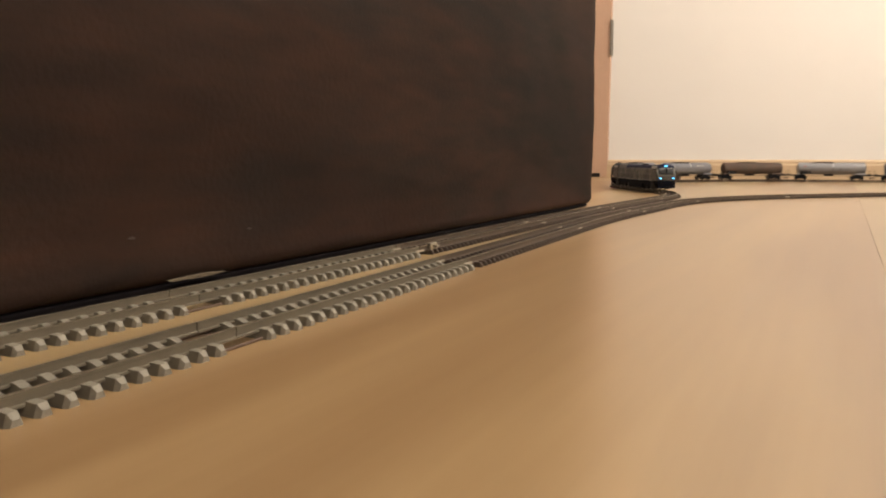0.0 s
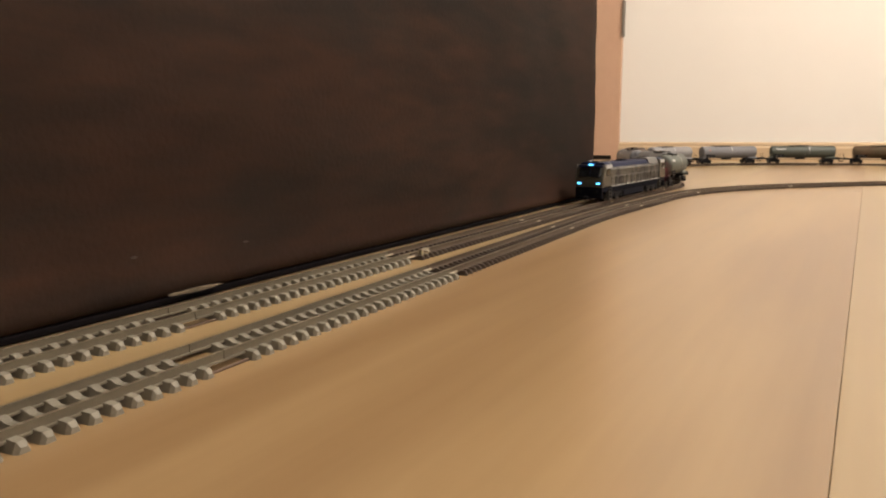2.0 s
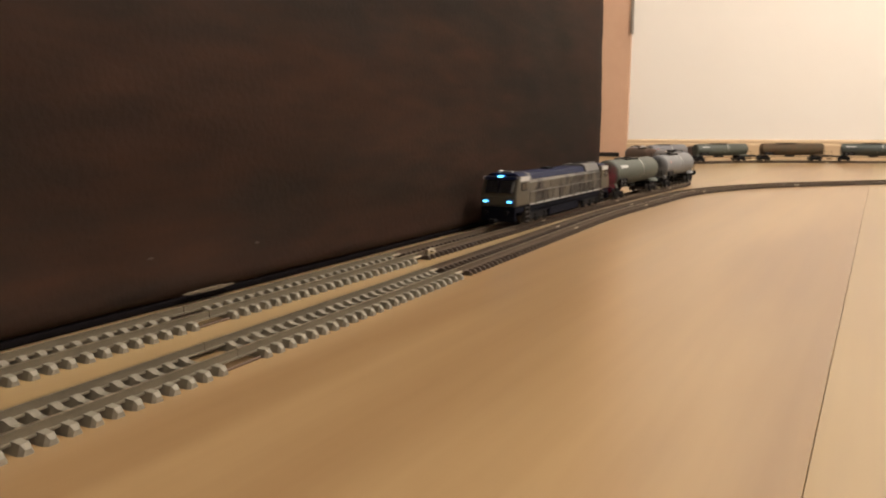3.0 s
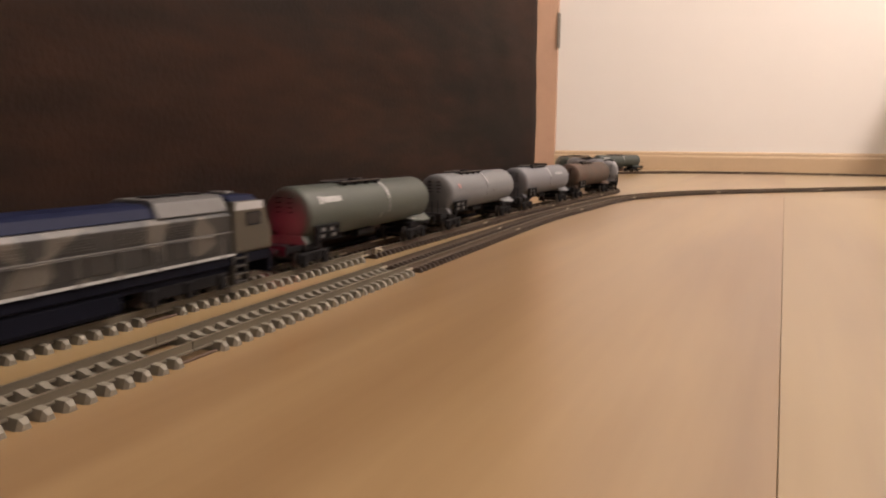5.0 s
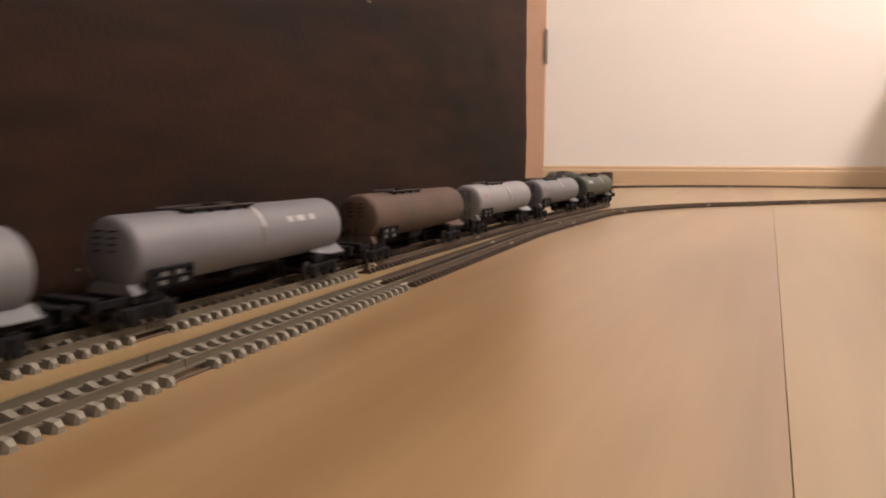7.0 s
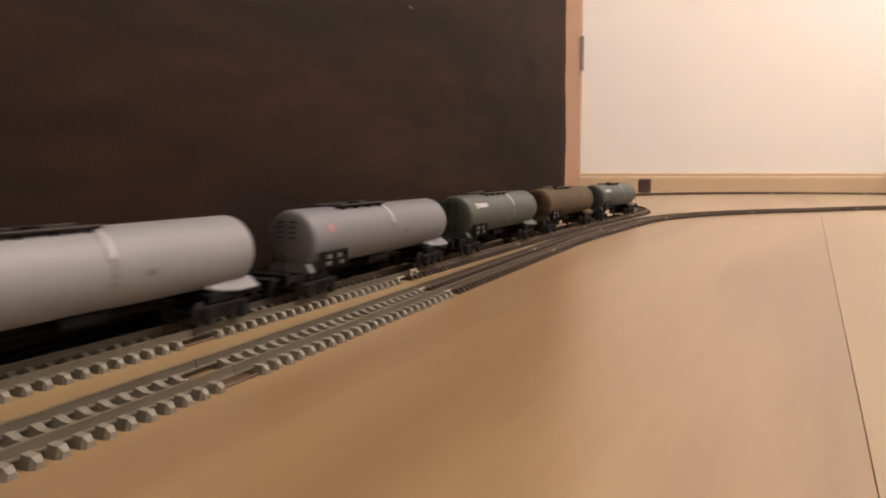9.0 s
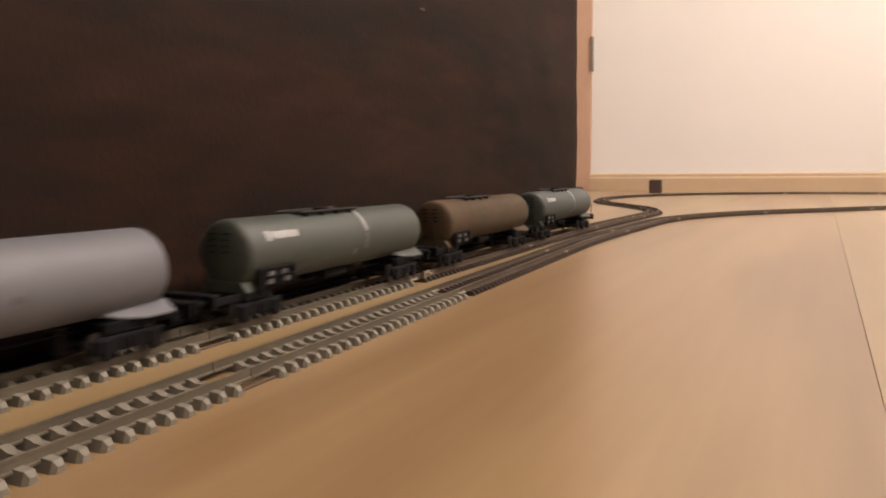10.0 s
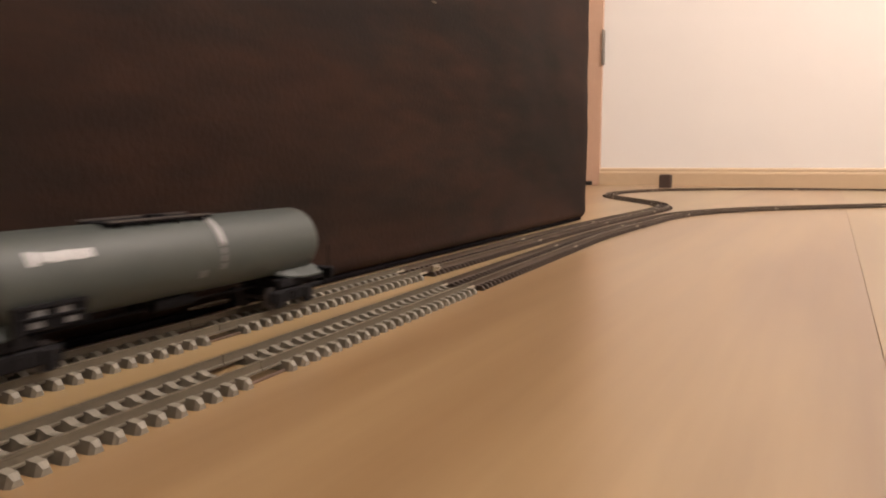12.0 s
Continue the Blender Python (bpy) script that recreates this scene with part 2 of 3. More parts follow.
def soft_box(x0, x1, y0, y1, z0, z1, r, n=(10, 60, 24), puff=0.0, rough=0.0, seed=0.0):
    """A padded block: rounded edges, a slight bulge and uneven cover."""
    bm = bmesh.new()
    lo, hi = Vector((x0, y0, z0)), Vector((x1, y1, z1))
    mid, half = (lo + hi) / 2, (hi - lo) / 2
    made = {}

    def vert(p):
        key = tuple(round(c, 5) for c in p)
        if key not in made:
            inner = Vector([max(lo[i] + r, min(hi[i] - r, p[i])) for i in range(3)])
            d = Vector(p) - inner
            q = inner + (d.normalized() * r if d.length > 1e-9 else d)
            u = Vector([(q[i] - mid[i]) / half[i] for i in range(3)])
            fall = (1 - u.y ** 8) * (1 - u.z ** 4)
            q.x += (1 if u.x > 0 else -1) * puff * fall
            w = noise.noise(Vector((q.y * 9 + seed, q.z * 13, seed))) + 0.5 * noise.noise(Vector((q.y * 31, q.z * 37 + seed, 2.0)))
            q.x += rough * w
            q.y += rough * 0.6 * noise.noise(Vector((q.z * 40, q.x * 10, seed + 5)))
            made[key] = bm.verts.new(q)
        return made[key]

    def steps(a, b, k):
        inner = [a + r + (b - a - 2 * r) * i / k for i in range(k + 1)]
        lead = [a + r * (1 - math.cos(math.pi / 2 * i / 5)) * 1.0 for i in range(5)]
        return lead + inner + [b - (v - a) for v in reversed(lead)]

    g = [steps(lo[i], hi[i], n[i]) for i in range(3)]
    for ax in range(3):
        i, j = [k for k in range(3) if k != ax]
        for side in (lo[ax], hi[ax]):
            for a0, a1 in zip(g[i], g[i][1:]):
                for b0, b1 in zip(g[j], g[j][1:]):
                    quad = []
                    for a, b in ((a0, b0), (a1, b0), (a1, b1), (a0, b1)):
                        p = [0, 0, 0]
                        p[ax], p[i], p[j] = side, a, b
                        quad.append(vert(p))
                    if len(set(quad)) == 4:
                        bm.faces.new(quad)
    return bm


# ---------------- room ----------------
WALL_Y, CORNER_X = 2.314, -0.378
X0, X1, Y0, HIGH = -1.75, 2.75, -2.60, 2.45
# the room stands slightly askew to the grey straights
ASKEW = Matrix.Translation((CORNER_X, WALL_Y, 0)) @ pose(0, 0, 0, 0, 0, -3.0) @ Matrix.Translation((-CORNER_X, -WALL_Y, 0))

floor = new("floor", mesh_of("floor", box(X0, X1, Y0, WALL_Y + 0.12, -0.08, -0.012), M_GAP))
tagged(floor, "laid laminate floor of long beech planks with thin dark joints", "floor", kind="structure")
WIDE, LONG = 0.210, 1.28


def plank_mesh(w, l, mat):
    g = 0.00008
    return mesh_of("plank", box(g, w - g, g, l - g, -0.011, 0.0, 0.00018, 1), mat)


plank_kinds = [plank_mesh(WIDE, LONG, m) for m in (M_FLOOR_PALE, M_FLOOR)]
row = 0
x = 0.3690 - 10 * WIDE
while x < X1 - 0.01:
    y = 1.056 - LONG * (4 + (0.42, 0.0, 0.96, 0.18)[row % 4])
    wide = min(WIDE, X1 - x)
    while y < WALL_Y - 0.01:
        a, b = max(y, Y0), min(y + LONG, WALL_Y)
        if b - a > 0.01:
            whole = b - a > LONG - 1e-6 and wide > WIDE - 1e-6
            p = new("plank", plank_kinds[row % 2] if whole else plank_mesh(wide, b - a, (M_FLOOR_PALE, M_FLOOR)[row % 2]))
            p.parent, p.location = floor, (x, a, 0)
        y += LONG
    x += WIDE
    row += 1

north = new("wall_north", mesh_of("wall_north", box(CORNER_X, X1, WALL_Y, WALL_Y + 0.12, -0.02, HIGH), M_WALL))
tagged(north, "plain white painted wall with a slightly rough finish", "wall", kind="structure")
for nm, b in (("wall_over_door", (-1.15, CORNER_X, WALL_Y, WALL_Y + 0.12, 2.06, HIGH)),
              ("wall_beside_door", (X0, -1.15, WALL_Y, WALL_Y + 0.12, -0.02, HIGH)),
              ("wall_west", (X0 - 0.12, X0, Y0, WALL_Y + 0.12, -0.02, HIGH)),
              ("wall_east", (X1, X1 + 0.12, Y0, WALL_Y + 0.12, -0.02, HIGH)),
              ("wall_south", (X0 - 0.12, X1 + 0.12, Y0 - 0.12, Y0, -0.02, HIGH))):
    tagged(new(nm, mesh_of(nm, box(*b), M_WALL)), "plain white painted wall", "wall", kind="structure")
tagged(new("ceiling", mesh_of("ceiling", box(X0, X1, Y0, WALL_Y, HIGH + 0.002, HIGH + 0.1), M_CEIL)), "plain white ceiling", "ceiling", kind="structure")


def skirting(name, x0, x1):
    """Skirting board with a rounded top and a shallow groove."""
    prof = [(0, 0), (0, 0.0610), (-0.005, 0.0610), (-0.0095, 0.0590), (-0.0115, 0.0550), (-0.0115, 0.0485), (-0.0140, 0.0460), (-0.0150, 0.0420), (-0.0150, 0)]
    bm = bmesh.new()
    a = [bm.verts.new((x0, WALL_Y - 0.0005 + d, z)) for d, z in prof]
    b = [bm.verts.new((x1, WALL_Y - 0.0005 + d, z)) for d, z in prof]
    bm.faces.new(a), bm.faces.new(b[::-1])
    for k in range(len(a)):
        bm.faces.new((a[k], b[k], b[(k + 1) % len(a)], a[(k + 1) % len(a)]))
    ob = new(name, mesh_of(name, bm, M_BASE))
    return tagged(ob, "low beech skirting board with a rounded top edge", "skirting board", kind="structure")


skirting("baseboard", CORNER_X + 0.0005, X1)
# added out of view, only to throw the slanted shadow on the north wall
ledge = new("shadow_ledge", mesh_of("shadow_ledge", box(0.715, X1 - 0.002, WALL_Y - 0.345, WALL_Y - 0.0005, 0.385, 0.415, 0.002), M_WALL))
tagged(ledge, "added ledge out of view that casts the slanted wall shadow", "wall", kind="structure")

# door, closed, in a beech frame
jamb = new("trim", mesh_of("trim", box(-0.4040, CORNER_X - 0.0005, WALL_Y - 0.012, WALL_Y + 0.12, 0.0, 2.06, 0.0003), M_BEECH))
tagged(jamb, "flat beech door frame beside the white wall", "door frame", kind="structure")
jamb2 = new("trim", mesh_of("trim", box(-1.1495, -1.118, WALL_Y - 0.012, WALL_Y + 0.12, 0.0, 2.06, 0.0015), M_BEECH))
tagged(jamb2, "flat beech door frame beside the white wall", "door frame", kind="structure")
door = thing("door_1", "closed flat beech-veneered room door with a dark gap beneath", "door", kind="structure")
part("leaf", box(-1.117, -0.4041, WALL_Y - 0.0114, WALL_Y + 0.030, 0.0145, 2.055, 0.0003), M_BEECH, door)
hg = part("hinge", box(-0.3795, -0.3725, WALL_Y - 0.019, WALL_Y - 0.0005, 0.416, 0.534, 0.0015), M_HINGE, door, "grey steel hinge")
# black strip that fills the gap below the leaf
part("gap_strip", box(-1.117, -0.4041, WALL_Y - 0.004, WALL_Y + 0.06, 0.0005, 0.0120, 0.001), M_BLACK, door, "black strip filling the gap under the leaf")

for ob in list(scene.objects):
    if ob.type in {"MESH", "EMPTY"} and ob.parent is None:
        ob.matrix_basis = ASKEW

# small block by the track
blk = bmesh.new()
box(-0.1390, -0.1040, 2.074, 2.109, 0.0, 0.0395, 0.0015, 2, blk)
box(-0.1370, -0.1060, 2.076, 2.107, 0.0395, 0.0420, 0.001, 1, blk)
tagged(new("block", mesh_of("block", blk, M_BLOCK)), "small dark brown block standing beside the track", "block")

# ---------------- sofa ----------------
sofa = thing("sofa", "low dark brown leather sofa with scuffed sides beside the tracks", "sofa", at=pose(-0.0285, 0.7600, 0, 0, 0, -1.1))
NOTCH = 0.148


def sofa_block():
    """The padded end panel: rounded lower corner, a crease at the notch, slack leather."""
    bm = soft_box(-0.90, 0.0, -2.3, 0.0, 0.0030, 0.66, 0.010, (6, 110, 44), 0.0, 0.0011, 1.0)
    for v in bm.verts:
        y, z = v.co.y, v.co.z
        if y > -0.10:
            near = (y + 0.10) / 0.10
            if z < 0.034:
                v.co.y -= 0.014 * near * ((0.034 - z) / 0.030) ** 2
            v.co.y -= 0.0045 * near * math.exp(-((z - NOTCH) / 0.0045) ** 2)
            v.co.y += 0.003 * near * math.sin(z * 16)
        if z < 0.03 and v.co.x > -0.05:
            v.co.x += 0.0045 * ((0.03 - z) / 0.027) ** 2
    return bm


part("body", sofa_block(), M_SOFA, sofa, "dark brown scuffed leather side", True)
# the shadow gap between leather and floor, put in as a black strip
part("gap_shade", box(-0.040, 0.0006, -2.28, -0.030, 0.0004, 0.0038, 0.0008), M_GAPSHADE, sofa, "black strip standing in for the shade under the sofa")
for fx, fy in ((-0.10, -0.12), (-0.80, -0.12), (-0.10, -2.0), (-0.80, -2.0)):
    part("foot", box(fx - 0.03, fx + 0.03, fy - 0.03, fy + 0.03, 0.0, 0.012, 0.003), M_BLACK, sofa)


def leather_mark(name, y0, y1, zc, h, seed, x=0.0, mat=M_SOFA_WORN):
    """A thin uneven strip on the leather: the worn, peeled patches and the small pale specks."""
    bm = bmesh.new()
    k = 16
    top, low = [], []
    for i in range(k + 1):
        u = i / k
        y = y0 + (y1 - y0) * u
        w = h * math.sin(math.pi * min(1, u * 1.05)) ** 0.6 * (0.7 + 0.5 * noise.noise(Vector((u * 6, seed, 0)))) if 0 < i < k else 0.0002
        top.append((y, zc + w / 2)), low.append((y, zc - w / 2))
    front, back = [], []
    for d, store in ((0.0, back), (0.0030, front)):
        for y, z in top + low[::-1]:
            store.append(bm.verts.new((x + d, y, z)))
    bm.faces.new(front), bm.faces.new(back[::-1])
    for i in range(len(front)):
        j = (i + 1) % len(front)
        bm.faces.new((front[i], back[i], back[j], front[j]))
    return part(name, bm, mat, sofa, "pale mark in the leather, the larger ones peeled")


leather_mark("worn_patch", -0.718, -0.684, 0.0060, 0.0020, 3.0, 0.0030)
leather_mark("worn_patch", -0.459, -0.451, 0.200, 0.0025, 8.0, -0.0018)
# two small faint specks, a little paler than the leather
leather_mark("pale_speck", -0.735, -0.731, 0.0270, 0.0016, 11.0, -0.0024, M_SPECK)
leather_mark("pale_speck", -0.662, -0.658, 0.0250, 0.0016, 12.0, -0.0024, M_SPECK)


# ---------------- track ----------------
class Line:
    """A track's centre line out of straights and arcs: (length, turn in degrees to the right)."""

    def __init__(self, x, y, heading, pieces, step=0.004):
        self.pts, self.s = [(x, y, heading)], [0.0]
        h = radians(heading)
        for length, turn in pieces:
            k = max(1, int(length / step))
            for _ in range(k):
                h += radians(turn) / k / 2
                x, y = x + math.sin(h) * length / k, y + math.cos(h) * length / k
                h += radians(turn) / k / 2
                self.pts.append((x, y, math.degrees(h)))
                self.s.append(self.s[-1] + length / k)
        self.arr, self.sa = np.array(self.pts), np.array(self.s)

    def at(self, s):
        return tuple(np.interp(s, self.sa, self.arr[:, i]) for i in range(3))

    @property
    def length(self):
        return self.s[-1]


REAR_PIECES = [(2.60, 0), (0.30, 3.5), (0.205, 0), (0.36 * radians(35), -35), (0.175, 0), (0.484 * radians(123), 123), (2.2, 0)]
FRONT_PIECES = [(2.593, 0), (0.14, 5.0), (0.1755, 0), (0.517 * radians(41), 41), (0.6, 0)]
REAR_START = -2.15
rear_line = Line(-0.0683, REAR_START, 1.5, REAR_PIECES)
front_line = Line(0.0435, REAR_START, 0, FRONT_PIECES)
RAIL_Z = 0.0060


def rail_mesh(line, s0, s1, side, base, flank):
    """One rail, swept: foot, web and head."""
    prof = [(-0.0012, 0.0), (0.0012, 0.0), (0.0012, 0.0006), (0.00055, 0.0009), (0.00055, 0.0028), (0.00065, 0.0030), (0.00065, 0.0038), (-0.00065, 0.0038), (-0.00065, 0.0030), (-0.00055, 0.0028), (-0.00055, 0.0009), (-0.0012, 0.0006)]
    bm = bmesh.new()
    k = max(2, int((s1 - s0) / 0.008))
    rings = []
    for i in range(k + 1):
        x, y, h = line.at(s0 + (s1 - s0) * i / k)
        c, n = math.cos(radians(h)), math.sin(radians(h))
        rings.append([bm.verts.new((x + c * (side + d), y - n * (side + d), base + z)) for d, z in prof])
    for a, b in zip(rings, rings[1:]):
        for j in range(len(prof)):
            f = bm.faces.new((a[j], a[(j + 1) % len(prof)], b[(j + 1) % len(prof)], b[j]))
            f.material_index = 0 if j == 6 else 1
    bm.faces.new(rings[0]).material_index = 1
    bm.faces.new(rings[-1][::-1]).material_index = 1
    me = mesh_of("rail", bm, M_RAIL)
    me.materials.append(flank)
    return me


def sleeper_bm(w, half, h, bm=None, turn=None):
    """A sleeper with sloping flanks, raised rail seats and chamfered ends."""
    own = bmesh.new()
    rows = []
    for x, zt, k in ((-half, h * 0.50, 0.60), (-half * 0.90, h * 0.96, 0.92), (-half * 0.42, h, 1.0), (-half * 0.25, h * 0.70, 0.92), (half * 0.25, h * 0.70, 0.92), (half * 0.42, h, 1.0), (half * 0.90, h * 0.96, 0.92), (half, h * 0.50, 0.60)):
        rows.append([own.verts.new((x, -w / 2 * k, 0)), own.verts.new((x, -w / 3.6 * k, zt)), own.verts.new((x, w / 3.6 * k, zt)), own.verts.new((x, w / 2 * k, 0))])
    for a, b in zip(rows, rows[1:]):
        for j in range(4):
            own.faces.new((a[j], a[(j + 1) % 4], b[(j + 1) % 4], b[j]))
    own.faces.new(rows[0]), own.faces.new(rows[-1][::-1])
    if turn is not None:
        bmesh.ops.transform(own, matrix=turn, verts=own.verts)
    return joined(bm, own)


SLEEPER_GREY = mesh_of("sleeper", sleeper_bm(0.0053, 0.0150, 0.0034), M_CONCRETE)
SLEEPER_BROWN = mesh_of("sleeper", sleeper_bm(0.0033, 0.0148, 0.0030), M_BROWN)
GAUGE, GREY_END = 0.0165 / 2 + 0.0005, 0.10 - REAR_START


def track_section(line, s0, s1, pitch, first, grey, group):
    """A piece of track with two rails and its sleepers, lying on the floor."""
    cx, cy, _ = line.at((s0 + s1) / 2)
    label = "straight model track piece with grey concrete-look sleepers" if grey else "brown-sleepered model railway track piece on the floor"
    ob = thing("track_section", label, "model track", group, at=pose(cx, cy, 0))
    inv = Matrix.Translation((-cx, -cy, 0))
    mesh, h = SLEEPER_GREY if grey else SLEEPER_BROWN, 0.0022
    for side in (-GAUGE, GAUGE):
        me = rail_mesh(line, s0 + 0.0002, s1 - 0.0002, side, h, M_RAILSIDE if grey else M_RAILDARK)
        me.transform(inv)
        r = new("rail", me)
        r.parent = ob
    s, count = s0 + first, 0
    while s < s1 - 0.003 and not (grey and count == 24):
        x, y, hd = line.at(s)
        p = new("sleeper", mesh)
        p.parent, p.matrix_basis = ob, inv @ pose(x, y, 0, 0, 0, -hd)
        s, count = s + pitch, count + 1
    if grey:
        # thin webs that link the last sleepers to the next piece
        x, y, hd = line.at(s0)
        for side in (-0.0120, 0.0120):
            part("link_strip", box(side - 0.0007, side + 0.0007, -0.0095, 0.0095, 0.0, 0.0010, 0.0002, 1, None, inv @ pose(x, y, 0, 0, 0, -hd)), M_LINK, ob, "reddish-brown link strip")
    # bright joiners at the far end of the piece
    for side in () if grey and s1 < GREY_END else (-GAUGE, GAUGE):
        bm = bmesh.new()
        x, y, hd = line.at(s1)
        box(side - 0.0014, side + 0.0014, -0.005, 0.005, h + 0.0001, h + 0.0014, 0.0003, 1, bm, inv @ pose(x, y, 0, 0, 0, -hd))
        part("rail_joiner", bm, M_JOINER, ob, "bright metal rail joiner")
    return ob


PITCH = 0.00735


def lay(line, grey_cuts, brown_to, name):
    """Grey pieces between the cuts, then brown ones to the end."""
    for a, b in zip(grey_cuts, grey_cuts[1:]):
        track_section(line, a - REAR_START, b - REAR_START, PITCH, 0.012, True, name)
    track_section(line, 0.0, grey_cuts[0] - REAR_START, 0.0066, 0.004, False, name)
    s, end = grey_cuts[-1] - REAR_START, brown_to
    while s < end - 0.02:
        e = min(s + 0.231, end)
        track_section(line, s, e, 0.0066, 0.009 if s < grey_cuts[-1] - REAR_START + 0.01 else 0.004, False, name)
        s = e


GL = 23 * PITCH + 0.0240
f0 = -0.0130
lay(front_line, [f0 - 4 * GL, f0 - 3 * GL, f0 - 2 * GL, f0 - GL, f0, f0 + GL - 0.008], front_line.length, "outer track")
r0 = 0.0260
lay(rear_line, [r0 - 4 * GL, r0 - 3 * GL, r0 - 2 * GL, r0 - GL, r0, r0 + GL - 0.010], rear_line.length, "inner track")
clip = thing("terminal_clip", "small bright metal feed clip on the rail", "clip", at=pose(0.0040, 0.2240, 0))
part("blade", box(-0.0012, 0.0012, -0.005, 0.005, 0.0, 0.0068, 0.0003, 1), M_JOINER, clip)
part("tab", box(0.0, 0.0042, -0.002, 0.002, 0.0045, 0.0056, 0.0003, 1), M_JOINER, clip)


# ---------------- train ----------------
WHEEL_R = 0.0055


def bogie(parent, y, axles, spread, wide):
    """A bogie with side frames and wheels standing on the rails."""
    bg = part("bogie", box(-0.0105, 0.0105, y - spread + 0.001, y + spread - 0.001, 0.0088, 0.0165, 0.001), M_UNDER, parent)
    for sx in (-1, 1):
        bm = bmesh.new()
        box(sx * wide - 0.001, sx * wide + 0.001, y - spread - 0.005, y + spread + 0.005, 0.0095, 0.0155, 0.0006, 1, bm)
        for k in range(axles):
            yy = y + spread * (2 * k / (axles - 1) - 1)
            box(sx * (wide + 0.0006) - 0.0014, sx * (wide + 0.0006) + 0.0014, yy - 0.0026, yy + 0.0026, 0.0072, 0.0148, 0.0005, 1, bm)
        for k in range(3):
            yy = y + (k - 1) * 0.0026
            rod((sx * (wide + 0.0008), yy, 0.0100), (sx * (wide + 0.0008), yy, 0.0140), 0.0009, 6, bm)
        part("side_frame", bm, M_UNDER, bg)
    for k in range(axles):
        yy = y + spread * (2 * k / (axles - 1) - 1)
        bm = rod((-GAUGE, yy, RAIL_Z + WHEEL_R), (GAUGE, yy, RAIL_Z + WHEEL_R), 0.001, 8)
        for sx in (-1, 1):
            rod((sx * (GAUGE - 0.0010), yy, RAIL_Z + WHEEL_R), (sx * (GAUGE + 0.0013), yy, RAIL_Z + WHEEL_R), WHEEL_R - 0.0001, 18, bm)
        part("wheel", bm, M_WHEEL, bg)
    return bg


def buffers(parent, y, mat):
    s = 1 if y > 0 else -1
    for sx in (-1, 1):
        bm = rod((sx * 0.0100, y, 0.0190), (sx * 0.0100, y + s * 0.0045, 0.0190), 0.0012, 10)
        rod((sx * 0.0100, y + s * 0.0045, 0.0190), (sx * 0.0100, y + s * 0.0056, 0.0190), 0.0024, 14, bm)
        part("buffer", bm, mat, parent)
    bm = box(-0.0016, 0.0016, min(y, y + s * 0.012), max(y, y + s * 0.012), 0.0100, 0.0122, 0.0004, 1)
    box(-0.0030, 0.0030, min(y + s * 0.009, y + s * 0.012), max(y + s * 0.009, y + s * 0.012), 0.0104, 0.0140, 0.0004, 1, bm)
    part("coupler", bm, M_UNDER, parent)


TANK_R, TANK_Z = 0.0163, 0.0370


def plate(y0, y1, a0, a1, lift=0.00025, thick=0.0002, side=-1):
    """A thin print on the tank's flank, bent to its curve; angles in degrees up from the horizontal."""
    bm = bmesh.new()
    outer, inner = [], []
    n = max(4, int(abs(a1 - a0) / 6))
    for i in range(n + 1):
        a = radians(a0 + (a1 - a0) * i / n)
        for store, r in ((inner, TANK_R + lift - thick), (outer, TANK_R + lift)):
            store.append([bm.verts.new((side * r * math.cos(a), y, TANK_Z + r * math.sin(a))) for y in (y0, y1)])
    for rows in (inner, outer):
        for a, b in zip(rows, rows[1:]):
            bm.faces.new((a[0], a[1], b[1], b[0]))
    for k in (0, n):
        bm.faces.new((inner[k][0], inner[k][1], outer[k][1], outer[k][0]))
    for e in (0, 1):
        for i in range(n):
            bm.faces.new((inner[i][e], inner[i + 1][e], outer[i + 1][e], outer[i][e]))
    return bm


def saddle(s):
    """A skirt that flares from the tank's belly to the bogie's top plate; s is the end."""
    bm = bmesh.new()
    rows = []
    ends = (0.0590, 0.0660, 0.0740, 0.0880) if s < 0 else (0.0590, 0.0640, 0.0700, 0.0770)
    for y, top, low in zip(ends, (-54, -52, -50, -50), (0.0234, 0.0214, 0.0206, 0.0206)):
        a = radians(top)
        x, z = TANK_R * 0.99 * math.cos(a), TANK_Z + TANK_R * 0.99 * math.sin(a)
        u = min(1.0, (y - 0.059) / 0.015)
        xb = x + ((0.0158 if s < 0 else 0.0138) - x) * u
        rows.append([bm.verts.new(p) for p in ((-x, s * y, z), (-xb, s * y, low), (-xb, s * y, low - 0.0008), (xb, s * y, low - 0.0008), (xb, s * y, low), (x, s * y, z))])
    for a, b in zip(rows, rows[1:]):
        for k in range(6):
            bm.faces.new((a[k], a[(k + 1) % 6], b[(k + 1) % 6], b[k]))
    bm.faces.new(rows[0]), bm.faces.new(rows[-1][::-1])
    return bm


